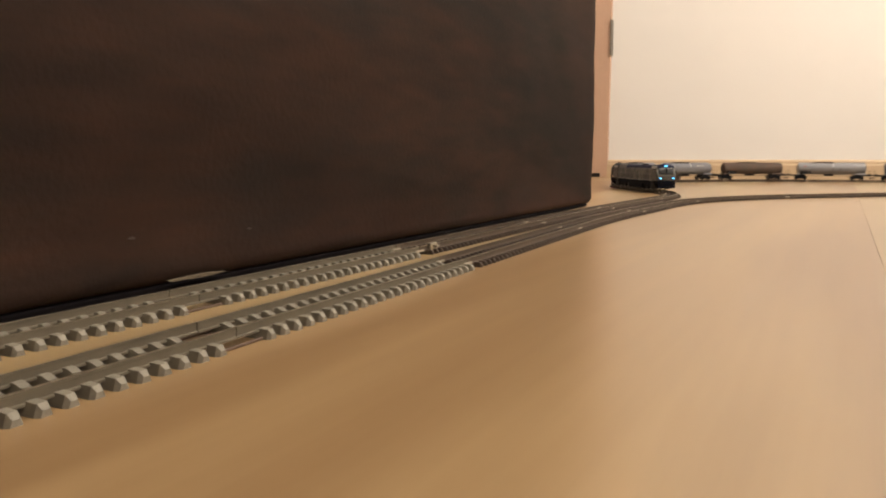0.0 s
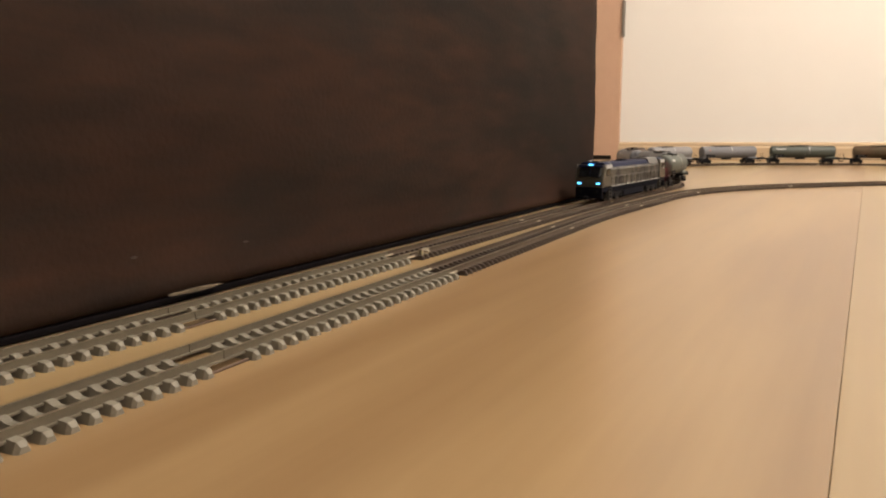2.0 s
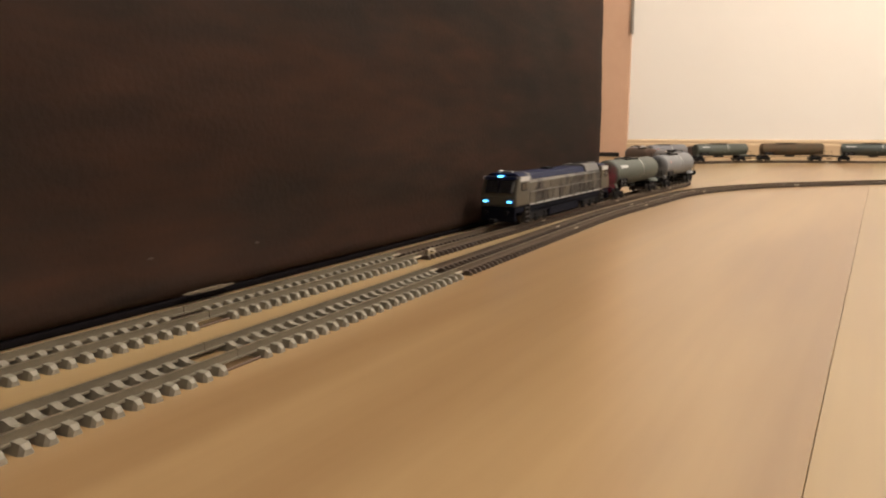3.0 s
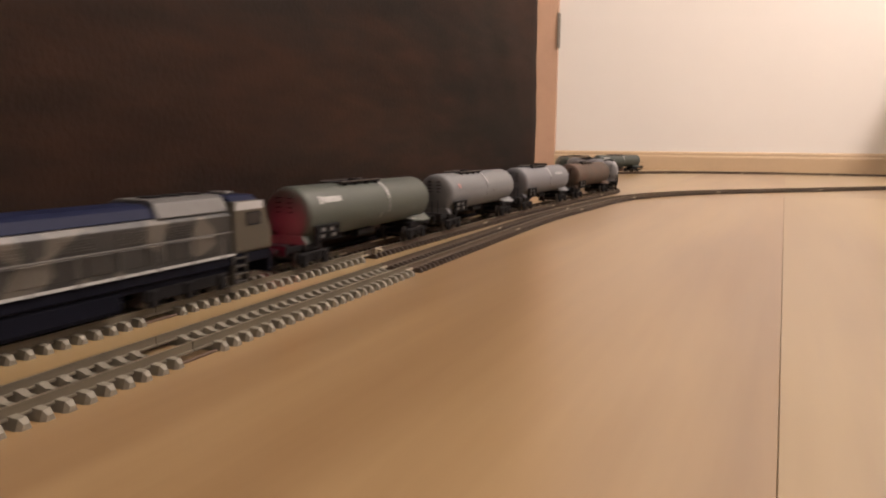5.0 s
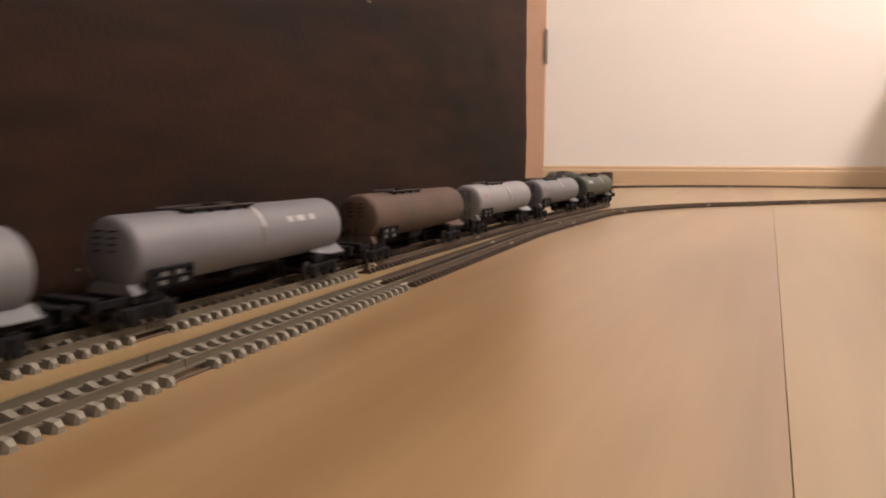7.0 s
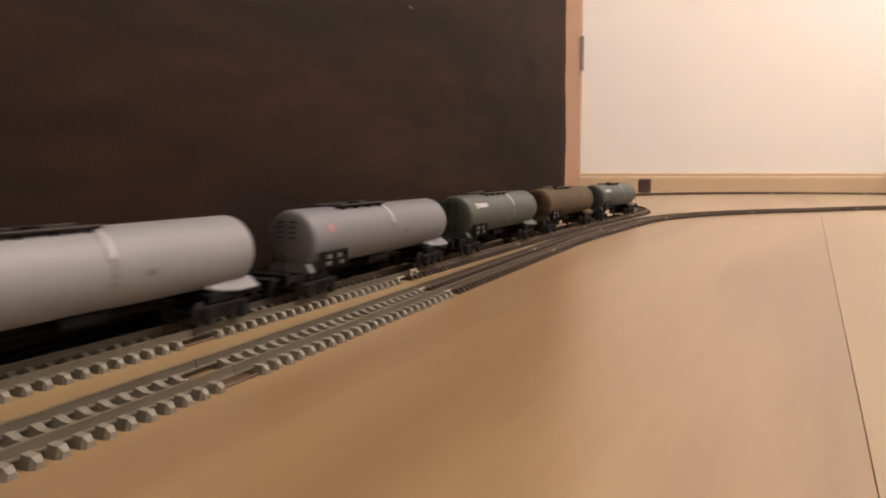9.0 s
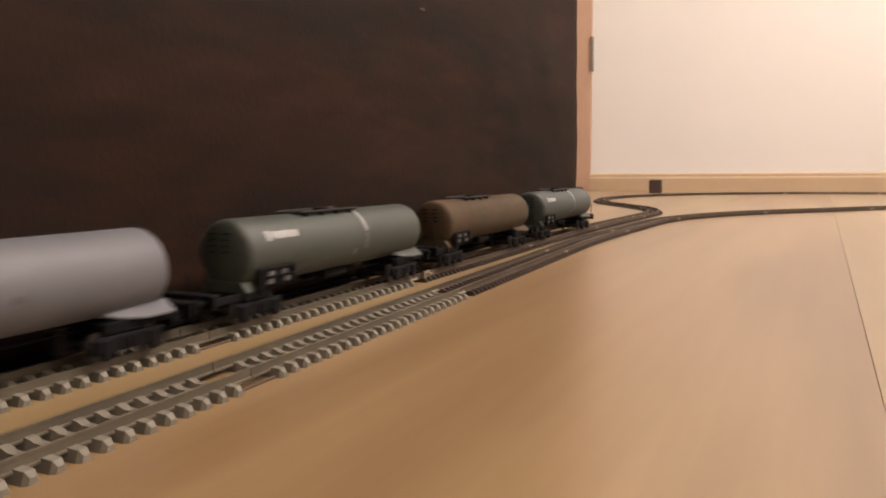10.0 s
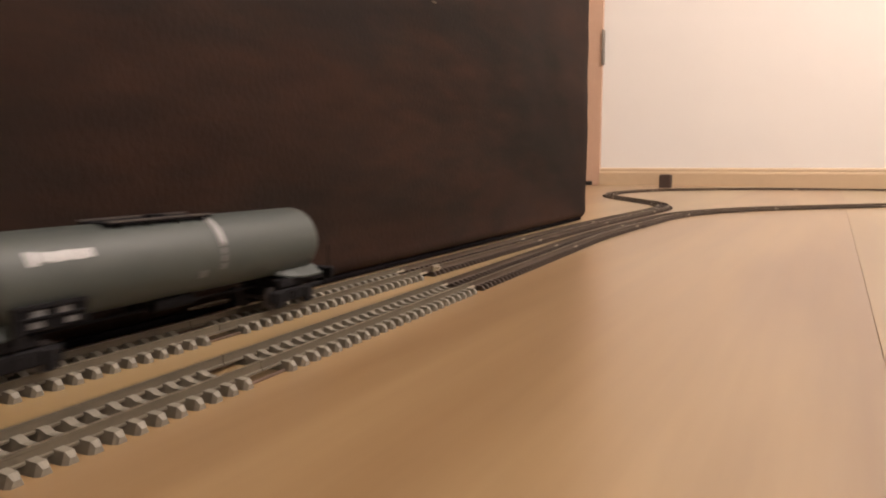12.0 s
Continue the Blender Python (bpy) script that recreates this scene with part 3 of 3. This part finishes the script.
def tank_car(colour, label, marks):
    """A four-axle tank wagon; it runs towards +y."""
    mat = M_TANK[colour]
    ob = thing("tank_wagon", label, "tank wagon", "wagons of the model train")
    half = 0.0892
    mid = marks.get("band", -0.012)
    # shallow dished ends with a tight knuckle
    end = [(0.0, 0.0004), (0.0003, 0.30), (0.0011, 0.62), (0.0022, 0.84), (0.0032, 0.930), (0.0044, 0.978), (0.0060, 1.0)]
    prof = [(-half + d, r * TANK_R if r > 0.01 else r) for d, r in end]
    prof = prof + [(-y - 0.0110, r) for y, r in reversed(prof)]
    tank = part("tank", turned(prof, 48, None, TANK_Z), mat, ob, smooth=True)
    if marks.get("band"):
        for s in (-1, 1):
            part("band", plate(mid - 0.0016, mid + 0.0016, 14, 90, 0.0003, 0.0004, s), M_BAND, tank, "pale metal band", True)
            for a0, a1 in ((2, 11), (-9, 0), (-21, -12)):
                part("band_mark", plate(mid - 0.0014, mid + 0.0012, a0, a1, side=s), M_GREYMARK, tank)
    # roof walk with its supports and rails, forward of the band
    top, w0, w1 = TANK_Z + TANK_R - 0.0008, mid - 0.002, mid + 0.049
    walkway = part("roof_walk", box(-0.0080, 0.0080, w0, w1, top + 0.0004, top + 0.0013, 0.0002, 1), M_UNDER, ob, "dark slatted roof walk")
    for k in range(4):
        yy = w0 + 0.005 + 0.0137 * k
        part("support", box(-0.0078, 0.0078, yy - 0.0007, yy + 0.0007, top - 0.0026, top + 0.0004), M_UNDER, walkway)
    for xx in (-0.0078, 0.0078):
        part("walk_rail", rod((xx, w0, top + 0.0016), (xx, w1, top + 0.0016), 0.0005, 6), M_WHEEL, walkway, "thin grey edge rail")
    part("dome", rod((0, mid + 0.021, top - 0.001), (0, mid + 0.021, top + 0.0026), 0.0042, 20), M_UNDER, ob, "dark filler lid")
    # two columns of rungs on the leading end
    for sx in (-0.0040, 0.0040):
        bm = bmesh.new()
        for k in range(4):
            zz = TANK_Z + 0.0015 + 0.0028 * k
            box(sx - 0.0015, sx + 0.0015, half - 0.0150, half - 0.0104, zz - 0.0003, zz + 0.0003, 0, 1, bm)
        part("ladder", bm, M_UNDER, ob, "thin dark end rungs")
    # end sills, bolsters and a little brake gear; the tank carries itself between the bogies
    for s in (-1, 1):
        for sx in (-1, 1):
            part("end_sill", box(sx * 0.0105 - 0.0011, sx * 0.0105 + 0.0011, min(s * 0.0580, s * 0.0962), max(s * 0.0580, s * 0.0962), 0.0165, 0.0200, 0.0004, 1), M_UNDER, ob)
        part("buffer_beam", box(-0.0155, 0.0155, s * 0.0975 - 0.0012, s * 0.0975 + 0.0012, 0.0160, 0.0220, 0.0004, 1), M_UNDER, ob)
        part("bolster", box(-0.0130, 0.0130, s * 0.0680 - 0.009, s * 0.0680 + 0.009, 0.0160, 0.0203, 0.0004, 1), M_UNDER, ob)
    part("brake_cylinder", rod((-0.0050, -0.012, 0.0190), (-0.0050, 0.008, 0.0190), 0.0026, 14), M_UNDER, ob)
    part("outlet", box(0.0020, 0.0085, -0.004, 0.010, 0.0160, 0.0222, 0.0006, 1), M_UNDER, ob)
    part("brake_rod", rod((0, -0.060, 0.0170), (0, 0.060, 0.0170), 0.0006, 8), M_UNDER, ob)
    for s in (-1, 1):
        part("saddle", saddle(s), mat, ob)
        # end platform with grab rails
        bm = box(-0.0140, 0.0140, min(s * 0.0930, s * 0.0990), max(s * 0.0930, s * 0.0990), 0.0212, 0.0222, 0.0003, 1)
        for sx in (-0.0125, 0.0125):
            rod((sx, s * 0.0982, 0.0222), (sx, s * 0.0982, 0.0330), 0.00035, 6, bm)
        part("end_platform", bm, M_UNDER, ob)
        bogie(ob, s * 0.0680, 2, 0.0105, 0.0128)
        buffers(ob, s * 0.0985, M_UNDER)
        # equipment panel low on each flank, near the leading end
        bm = bmesh.new()
        for y0, y1, z0, z1 in ((0.0440, 0.0700, 0.0288, 0.0304), (0.0440, 0.0458, 0.0205, 0.0290), (0.0672, 0.0700, 0.0185, 0.0290), (0.0560, 0.0574, 0.0215, 0.0290), (0.0458, 0.0672, 0.0255, 0.0264)):
            box(s * 0.0157 - 0.0006, s * 0.0157 + 0.0006, y0, y1, z0, z1, 0.0002, 1, bm)
        pn = part("panel", bm, M_UNDER, ob, "dark equipment frame with small pale prints")
        part("panel_back", box(s * 0.0147 - 0.0004, s * 0.0147 + 0.0004, 0.0450, 0.0690, 0.0215, 0.0292), M_UNDER, pn)
        for k, (yy, zz) in enumerate(((0.0500, 0.0236), (0.0525, 0.0274), (0.0615, 0.0274), (0.0625, 0.0236))):
            part("print", box(s * 0.0154 - 0.0003, s * 0.0154 + 0.0003, yy - 0.0024, yy + 0.0018, zz - 0.0010, zz + 0.0010), M_GREYMARK if k == 2 else M_ROOFGREY, pn)
        if marks.get("white"):
            for y0, y1, a0, a1 in ((0.0395, 0.0428, 23, 35), (0.0433, 0.0470, 22, 35), (0.0474, 0.0512, 23, 36), (0.0515, 0.0556, 22, 35), (0.0560, 0.0590, 24, 36)):
                part("white_print", plate(y0, y1, a0, a1, side=s), M_WHITE, tank, "white printed bars")
            part("white_print", plate(0.0600, 0.0632, 20, 38, side=s), M_WHITE, tank, "white printed square")
        if marks.get("square"):
            part("pale_print", plate(mid + 0.0090, mid + 0.0125, -30, -19, side=s), M_GREYMARK, tank, "small pale print")
        if marks.get("red"):
            part("red_print", plate(0.0560, 0.0615, 14, 28, side=s), M_REDMARK, tank, "small faded red print")
        if marks.get("rear"):
            for y0, y1 in ((-0.0360, -0.0310), (-0.0470, -0.0395), (-0.0570, -0.0520)):
                part("white_print", plate(y0, y1, 20, 32, side=s), M_WHITE, tank, "small white prints")
        if marks.get("dot"):
            part("grey_print", plate(mid - 0.0185, mid - 0.0150, -12, -3, side=s), M_ROOFGREY, tank, "small dark print")
    return ob


def loco():
    """A six-axle diesel locomotive; it runs towards +y."""
    ob = thing("locomotive", "grey and blue model diesel locomotive with glowing blue-white headlamps", "locomotive")
    W = 0.0172
    # underframe, tank and walkway
    bm = box(-W + 0.001, W - 0.001, -0.1355, 0.1235, 0.0180, 0.0235, 0.0008, 2)
    box(-0.0150, 0.0150, -0.0400, 0.0420, 0.0078, 0.0182, 0.0020, 2, bm)
    box(-0.0145, 0.0145, -0.1150, 0.1090, 0.0150, 0.0185, 0.0005, 1, bm)
    part("underframe", bm, M_NAVY, ob, "dark navy underframe with fuel tank")
    for sx in (-1, 1):
        part("sill_stripe", box(sx * (W + 0.0001) - 0.0003, sx * (W + 0.0001) + 0.0003, -0.1060, 0.0955, 0.0232, 0.0243), M_WHITE, ob, "thin white sill stripe")
    # hood with sloping shoulders
    hood = part("hood", prism([(-W + 0.0010, 0.0236), (W - 0.0010, 0.0236), (W - 0.0012, 0.0430), (W - 0.0030, 0.0455), (-W + 0.0030, 0.0455), (-W + 0.0012, 0.0430)], -0.1060, 0.0958, 0.0004), M_LIVERY, ob, "grey side with darker slanted patches")
    roof = part("roof", prism([(-W + 0.0026, 0.0456), (W - 0.0026, 0.0456), (W - 0.0055, 0.0500), (W - 0.0090, 0.0516), (-W + 0.0090, 0.0516), (-W + 0.0055, 0.0500)], -0.0600, 0.0838, 0.0006), M_BLUE, ob, "dark blue roof")
    part("roof_panel", prism([(-W + 0.0022, 0.0456), (W - 0.0022, 0.0456), (W - 0.0050, 0.0504), (W - 0.0088, 0.0522), (-W + 0.0088, 0.0522), (-W + 0.0050, 0.0504)], 0.0840, 0.0900, 0.0004), M_ROOFGREY, ob, "light grey roof strip")
    rad = part("radiator_roof", prism([(-W + 0.0014, 0.0452), (W - 0.0014, 0.0452), (W - 0.0044, 0.0518), (W - 0.0080, 0.0534), (-W + 0.0080, 0.0534), (-W + 0.0044, 0.0518)], -0.1045, -0.0602, 0.0006), M_ROOFGREY, ob, "light grey radiator housing")
    for k in range(3):
        yy = -0.0710 - 0.0125 * k
        part("fan", rod((0, yy, 0.0530), (0, yy, 0.0541), 0.0052, 20), M_UNDER, rad)
    part("exhaust", box(-0.004, 0.004, 0.006, 0.022, 0.0514, 0.0535, 0.0006, 1), M_UNDER, roof)
    for sx in (-1, 1):
        # doors, louvres and handrail along the hood
        for k in range(13):
            yy = 0.0870 - 0.0145 * k
            part("hatch", box(sx * (W - 0.0010) - 0.0003, sx * (W - 0.0010) + 0.0003, yy - 0.0060, yy + 0.0060, 0.0262, 0.0342, 0.0002, 1), M_LIVERY, hood)
        for k in range(6):
            yy = 0.0620 - 0.0270 * k
            bm = bmesh.new()
            for j in range(5):
                zz = 0.0366 + 0.0011 * j
                box(sx * (W - 0.0011) - 0.0003, sx * (W - 0.0011) + 0.0003, yy - 0.0080, yy + 0.0080, zz - 0.0003, zz + 0.0003, 0, 1, bm)
            part("louvre", bm, M_LIVERY, hood)
        bm = rod((sx * (W + 0.0008), -0.1040, 0.0352), (sx * (W + 0.0008), 0.0940, 0.0352), 0.00035, 6)
        for k in range(10):
            yy = -0.0975 + 0.0200 * k
            rod((sx * (W + 0.0008), yy, 0.0238), (sx * (W + 0.0008), yy, 0.0352), 0.0003, 6, bm)
            box(min(sx * (W - 0.0002), sx * (W + 0.0010)), max(sx * (W - 0.0002), sx * (W + 0.0010)), yy - 0.0004, yy + 0.0004, 0.0228, 0.0240, 0, 1, bm)
        part("handrail", bm, M_ROOFGREY, ob, "thin pale handrail")
    # cabs
    for s, y_in, y_out in ((1, 0.0960, 0.1225), (-1, 0.1062, 0.1345)):
        bm = bmesh.new()
        w = W + 0.0002
        outline = [(y_in, 0.0236), (y_out + 0.0015, 0.0236), (y_out + 0.0015, 0.0330), (y_out - 0.0045, 0.0475), (y_out - 0.0085, 0.0497), (y_in, 0.0497)]
        a = [bm.verts.new((-w, s * y, z)) for y, z in outline]
        b = [bm.verts.new((w, s * y, z)) for y, z in outline]
        bm.faces.new(a), bm.faces.new(b[::-1])
        for k in range(len(a)):
            bm.faces.new((a[k], b[k], b[(k + 1) % len(a)], a[(k + 1) % len(a)]))
        bmesh.ops.bevel(bm, geom=list(bm.edges), offset=0.0016, segments=3, affect="EDGES", profile=0.5)
        cab = part("cab", bm, M_CAB, ob, "light grey driver's cab", False)
        # cap of the roof
        part("cab_roof", prism([(-W + 0.0012, 0.0496), (W - 0.0012, 0.0496), (W - 0.0050, 0.0522), (-W + 0.0050, 0.0522)], min(s * y_in, s * (y_out - 0.0080)), max(s * y_in, s * (y_out - 0.0080)), 0.0006), M_BLUE, cab, "dark blue cab roof")
        part("nose_panel", box(-W + 0.0010, W - 0.0010, min(s * (y_out + 0.0010), s * (y_out + 0.0020)), max(s * (y_out + 0.0010), s * (y_out + 0.0020)), 0.0240, 0.0325, 0.0004, 1), M_CAB, cab, "light grey nose panel")
        # windscreen: one broad dark pane with a centre bar, lying on the slope
        slope = math.degrees(math.atan2(0.0060, 0.0145))
        mid = Matrix.Translation((0, s * (y_out - 0.0010), 0.0410)) @ pose(0, 0, 0, s * slope, 0, 0)
        ws = part("windscreen", box(-0.0138, 0.0138, -0.0042, 0.0007, -0.0068, 0.0064, 0.0020, 3, None, mid), M_GLASS, cab, "dark windscreen")
        part("centre_bar", box(-0.0006, 0.0006, -0.0010, 0.0014, -0.0060, 0.0058, 0, 1, None, mid), M_NAVY, ws)
        part("visor", box(-0.0150, 0.0150, -0.0010, 0.0016, 0.0062, 0.0085, 0.0004, 1, None, mid), M_BLUE, cab)
        for sx in (-1, 1):
            ym = s * (y_in + y_out) / 2
            part("side_window", box(sx * (w + 0.0001) - 0.0004, sx * (w + 0.0001) + 0.0004, ym - 0.0060, ym + 0.0050, 0.0370, 0.0440, 0.0008, 1), M_GLASS, cab, "dark side window")
            part("white_flash", box(sx * (w + 0.0001) - 0.0003, sx * (w + 0.0001) + 0.0003, min(s * (y_in + 0.001), s * (y_out - 0.0060)), max(s * (y_in + 0.001), s * (y_out - 0.0060)), 0.0452, 0.0492), M_WHITE, cab, "pale eaves panel")
            lx, ly = sx * 0.0115, s * (y_out + 0.0015)
            if s > 0:
                lamp = part("headlamp", box(lx - 0.0024, lx + 0.0024, ly - 0.0004, ly + 0.0016, 0.0270, 0.0294, 0.0006, 2), M_LAMPRING, ob, "lit headlamp housing with blue rim")
                for d in (-0.0011, 0.0011):
                    part("lens", rod((lx + d, ly + 0.0013, 0.0282), (lx + d, ly + 0.0021, 0.0282), 0.0008, 14), M_LAMP, lamp, "glowing blue-white lens")
            else:
                lamp = part("tail_lamp", box(lx - 0.0026, lx + 0.0026, ly - 0.0010, ly + 0.0004, 0.0250, 0.0286, 0.0006, 2), M_NAVY, ob, "red tail lamp housing")
                part("lens", rod((lx, ly - 0.0008, 0.0268), (lx, ly - 0.0016, 0.0268), 0.0019, 14), M_RED, lamp, "glowing red lens")
            # steps at the corners
            y1 = s * (y_in + 0.004)
            bm = bmesh.new()
            for d in (-0.0045, 0.0045):
                box(min(sx * 0.0140, sx * (W + 0.0004)), max(sx * 0.0140, sx * (W + 0.0004)), y1 + d - 0.0004, y1 + d + 0.0004, 0.0090, 0.0236, 0, 1, bm)
            ladder = part("step_frame", bm, M_STEP, ob, "grey steel corner steps")
            for k in range(4):
                zz = 0.0095 + 0.0040 * k
                part("step", box(min(sx * 0.0135, sx * (W + 0.0006)), max(sx * 0.0135, sx * (W + 0.0006)), y1 - 0.0041, y1 + 0.0041, zz - 0.0004, zz + 0.0004), M_STEP, ladder)
        if s > 0:
            top = part("headlamp", box(-0.0036, 0.0036, y_out - 0.0052, y_out - 0.0030, 0.0482, 0.0508, 0.0005, 2), M_LAMPRING, ob, "lit top headlamp with blue rim")
            part("lens", box(-0.0024, 0.0024, y_out - 0.0032, y_out - 0.0024, 0.0488, 0.0502, 0.0003, 1), M_LAMP, top, "glowing blue-white lens")
            part("horn", rod((0.004, y_out - 0.016, 0.0535), (0.004, y_out - 0.008, 0.0535), 0.0010, 10), M_BAND, cab)
        part("horn_block", box(-0.005, 0.005, min(s * (y_out - 0.020), s * (y_out - 0.014)), max(s * (y_out - 0.020), s * (y_out - 0.014)), 0.0520, 0.0538, 0.0005, 1), M_ROOFGREY, cab)
        # pilot with buffer beam
        part("pilot", box(-0.0165, 0.0165, min(s * (y_out - 0.0010), s * (y_out + 0.0020)), max(s * (y_out - 0.0010), s * (y_out + 0.0020)), 0.0105, 0.0236, 0.0008, 1), M_NAVY, ob)
        buffers(ob, s * (y_out + 0.0020), M_UNDER)
        bogie(ob, s * 0.0740 - (0.004 if s < 0 else 0), 3, 0.0215, 0.0135)
    return ob


engine = loco()
L_GREEN = "green-grey model tank wagon with white prints and a pale band"
CARS = [
    tank_car("green_grey", L_GREEN, {"band": -0.0205, "white": 1, "square": 1}),
    tank_car("pale_grey", "pale grey model tank wagon with a small red print", {"band": -0.0090, "red": 1, "dot": 1}),
    tank_car("lilac", "pale lilac-grey model tank wagon with small white prints", {"band": -0.0090, "rear": 1}),
    tank_car("brown", "rusty brown model tank wagon with a dark roof walk", {}),
    tank_car("silver", "pale grey model tank wagon with a small red print", {"band": -0.0090, "red": 1, "dot": 1}),
    tank_car("lilac", "pale lilac-grey model tank wagon with a small red print", {"band": -0.0090, "red": 1, "dot": 1}),
    tank_car("green_grey", L_GREEN, {"band": -0.0205, "white": 1, "square": 1}),
    tank_car("ochre", "mottled ochre-brown model tank wagon with a dark roof walk", {}),
    tank_car("blue_grey", "blue-grey model tank wagon with white prints and a pale band", {"band": -0.0205, "white": 1, "square": 1}),
]
FIRST_CAR, CAR_LONG = 0.376, 0.208
# place of the train's nose along the inner track, in metres of y on the straight
NOSE = [(0.0, 1.130), (0.5, 1.005), (1.0, 0.880), (1.5, 0.745), (2.0, 0.613), (2.5, 0.483), (4.5, -0.030), (12.0, -2.037)]


def nose(t):
    return float(np.interp(t, [a for a, _ in NOSE], [b for _, b in NOSE]))


def on_rails(s_mid, reach):
    """The pose of a vehicle whose bogies stand on the inner track at s_mid -+ reach."""
    ax, ay, _ = rear_line.at(s_mid - reach)
    bx, by, _ = rear_line.at(s_mid + reach)
    return pose((ax + bx) / 2, (ay + by) / 2, 0, 0, 0, math.degrees(math.atan2(-(ax - bx), ay - by)))


def motions():
    times = [i * 0.2 for i in range(61)]
    walk(engine, [(t, on_rails(nose(t) - REAR_START + 0.1275, 0.074)) for t in times])
    for k, car in enumerate(CARS):
        off = FIRST_CAR + CAR_LONG * k
        walk(car, [(t, on_rails(nose(t) - REAR_START + off, 0.068)) for t in times])


motions()
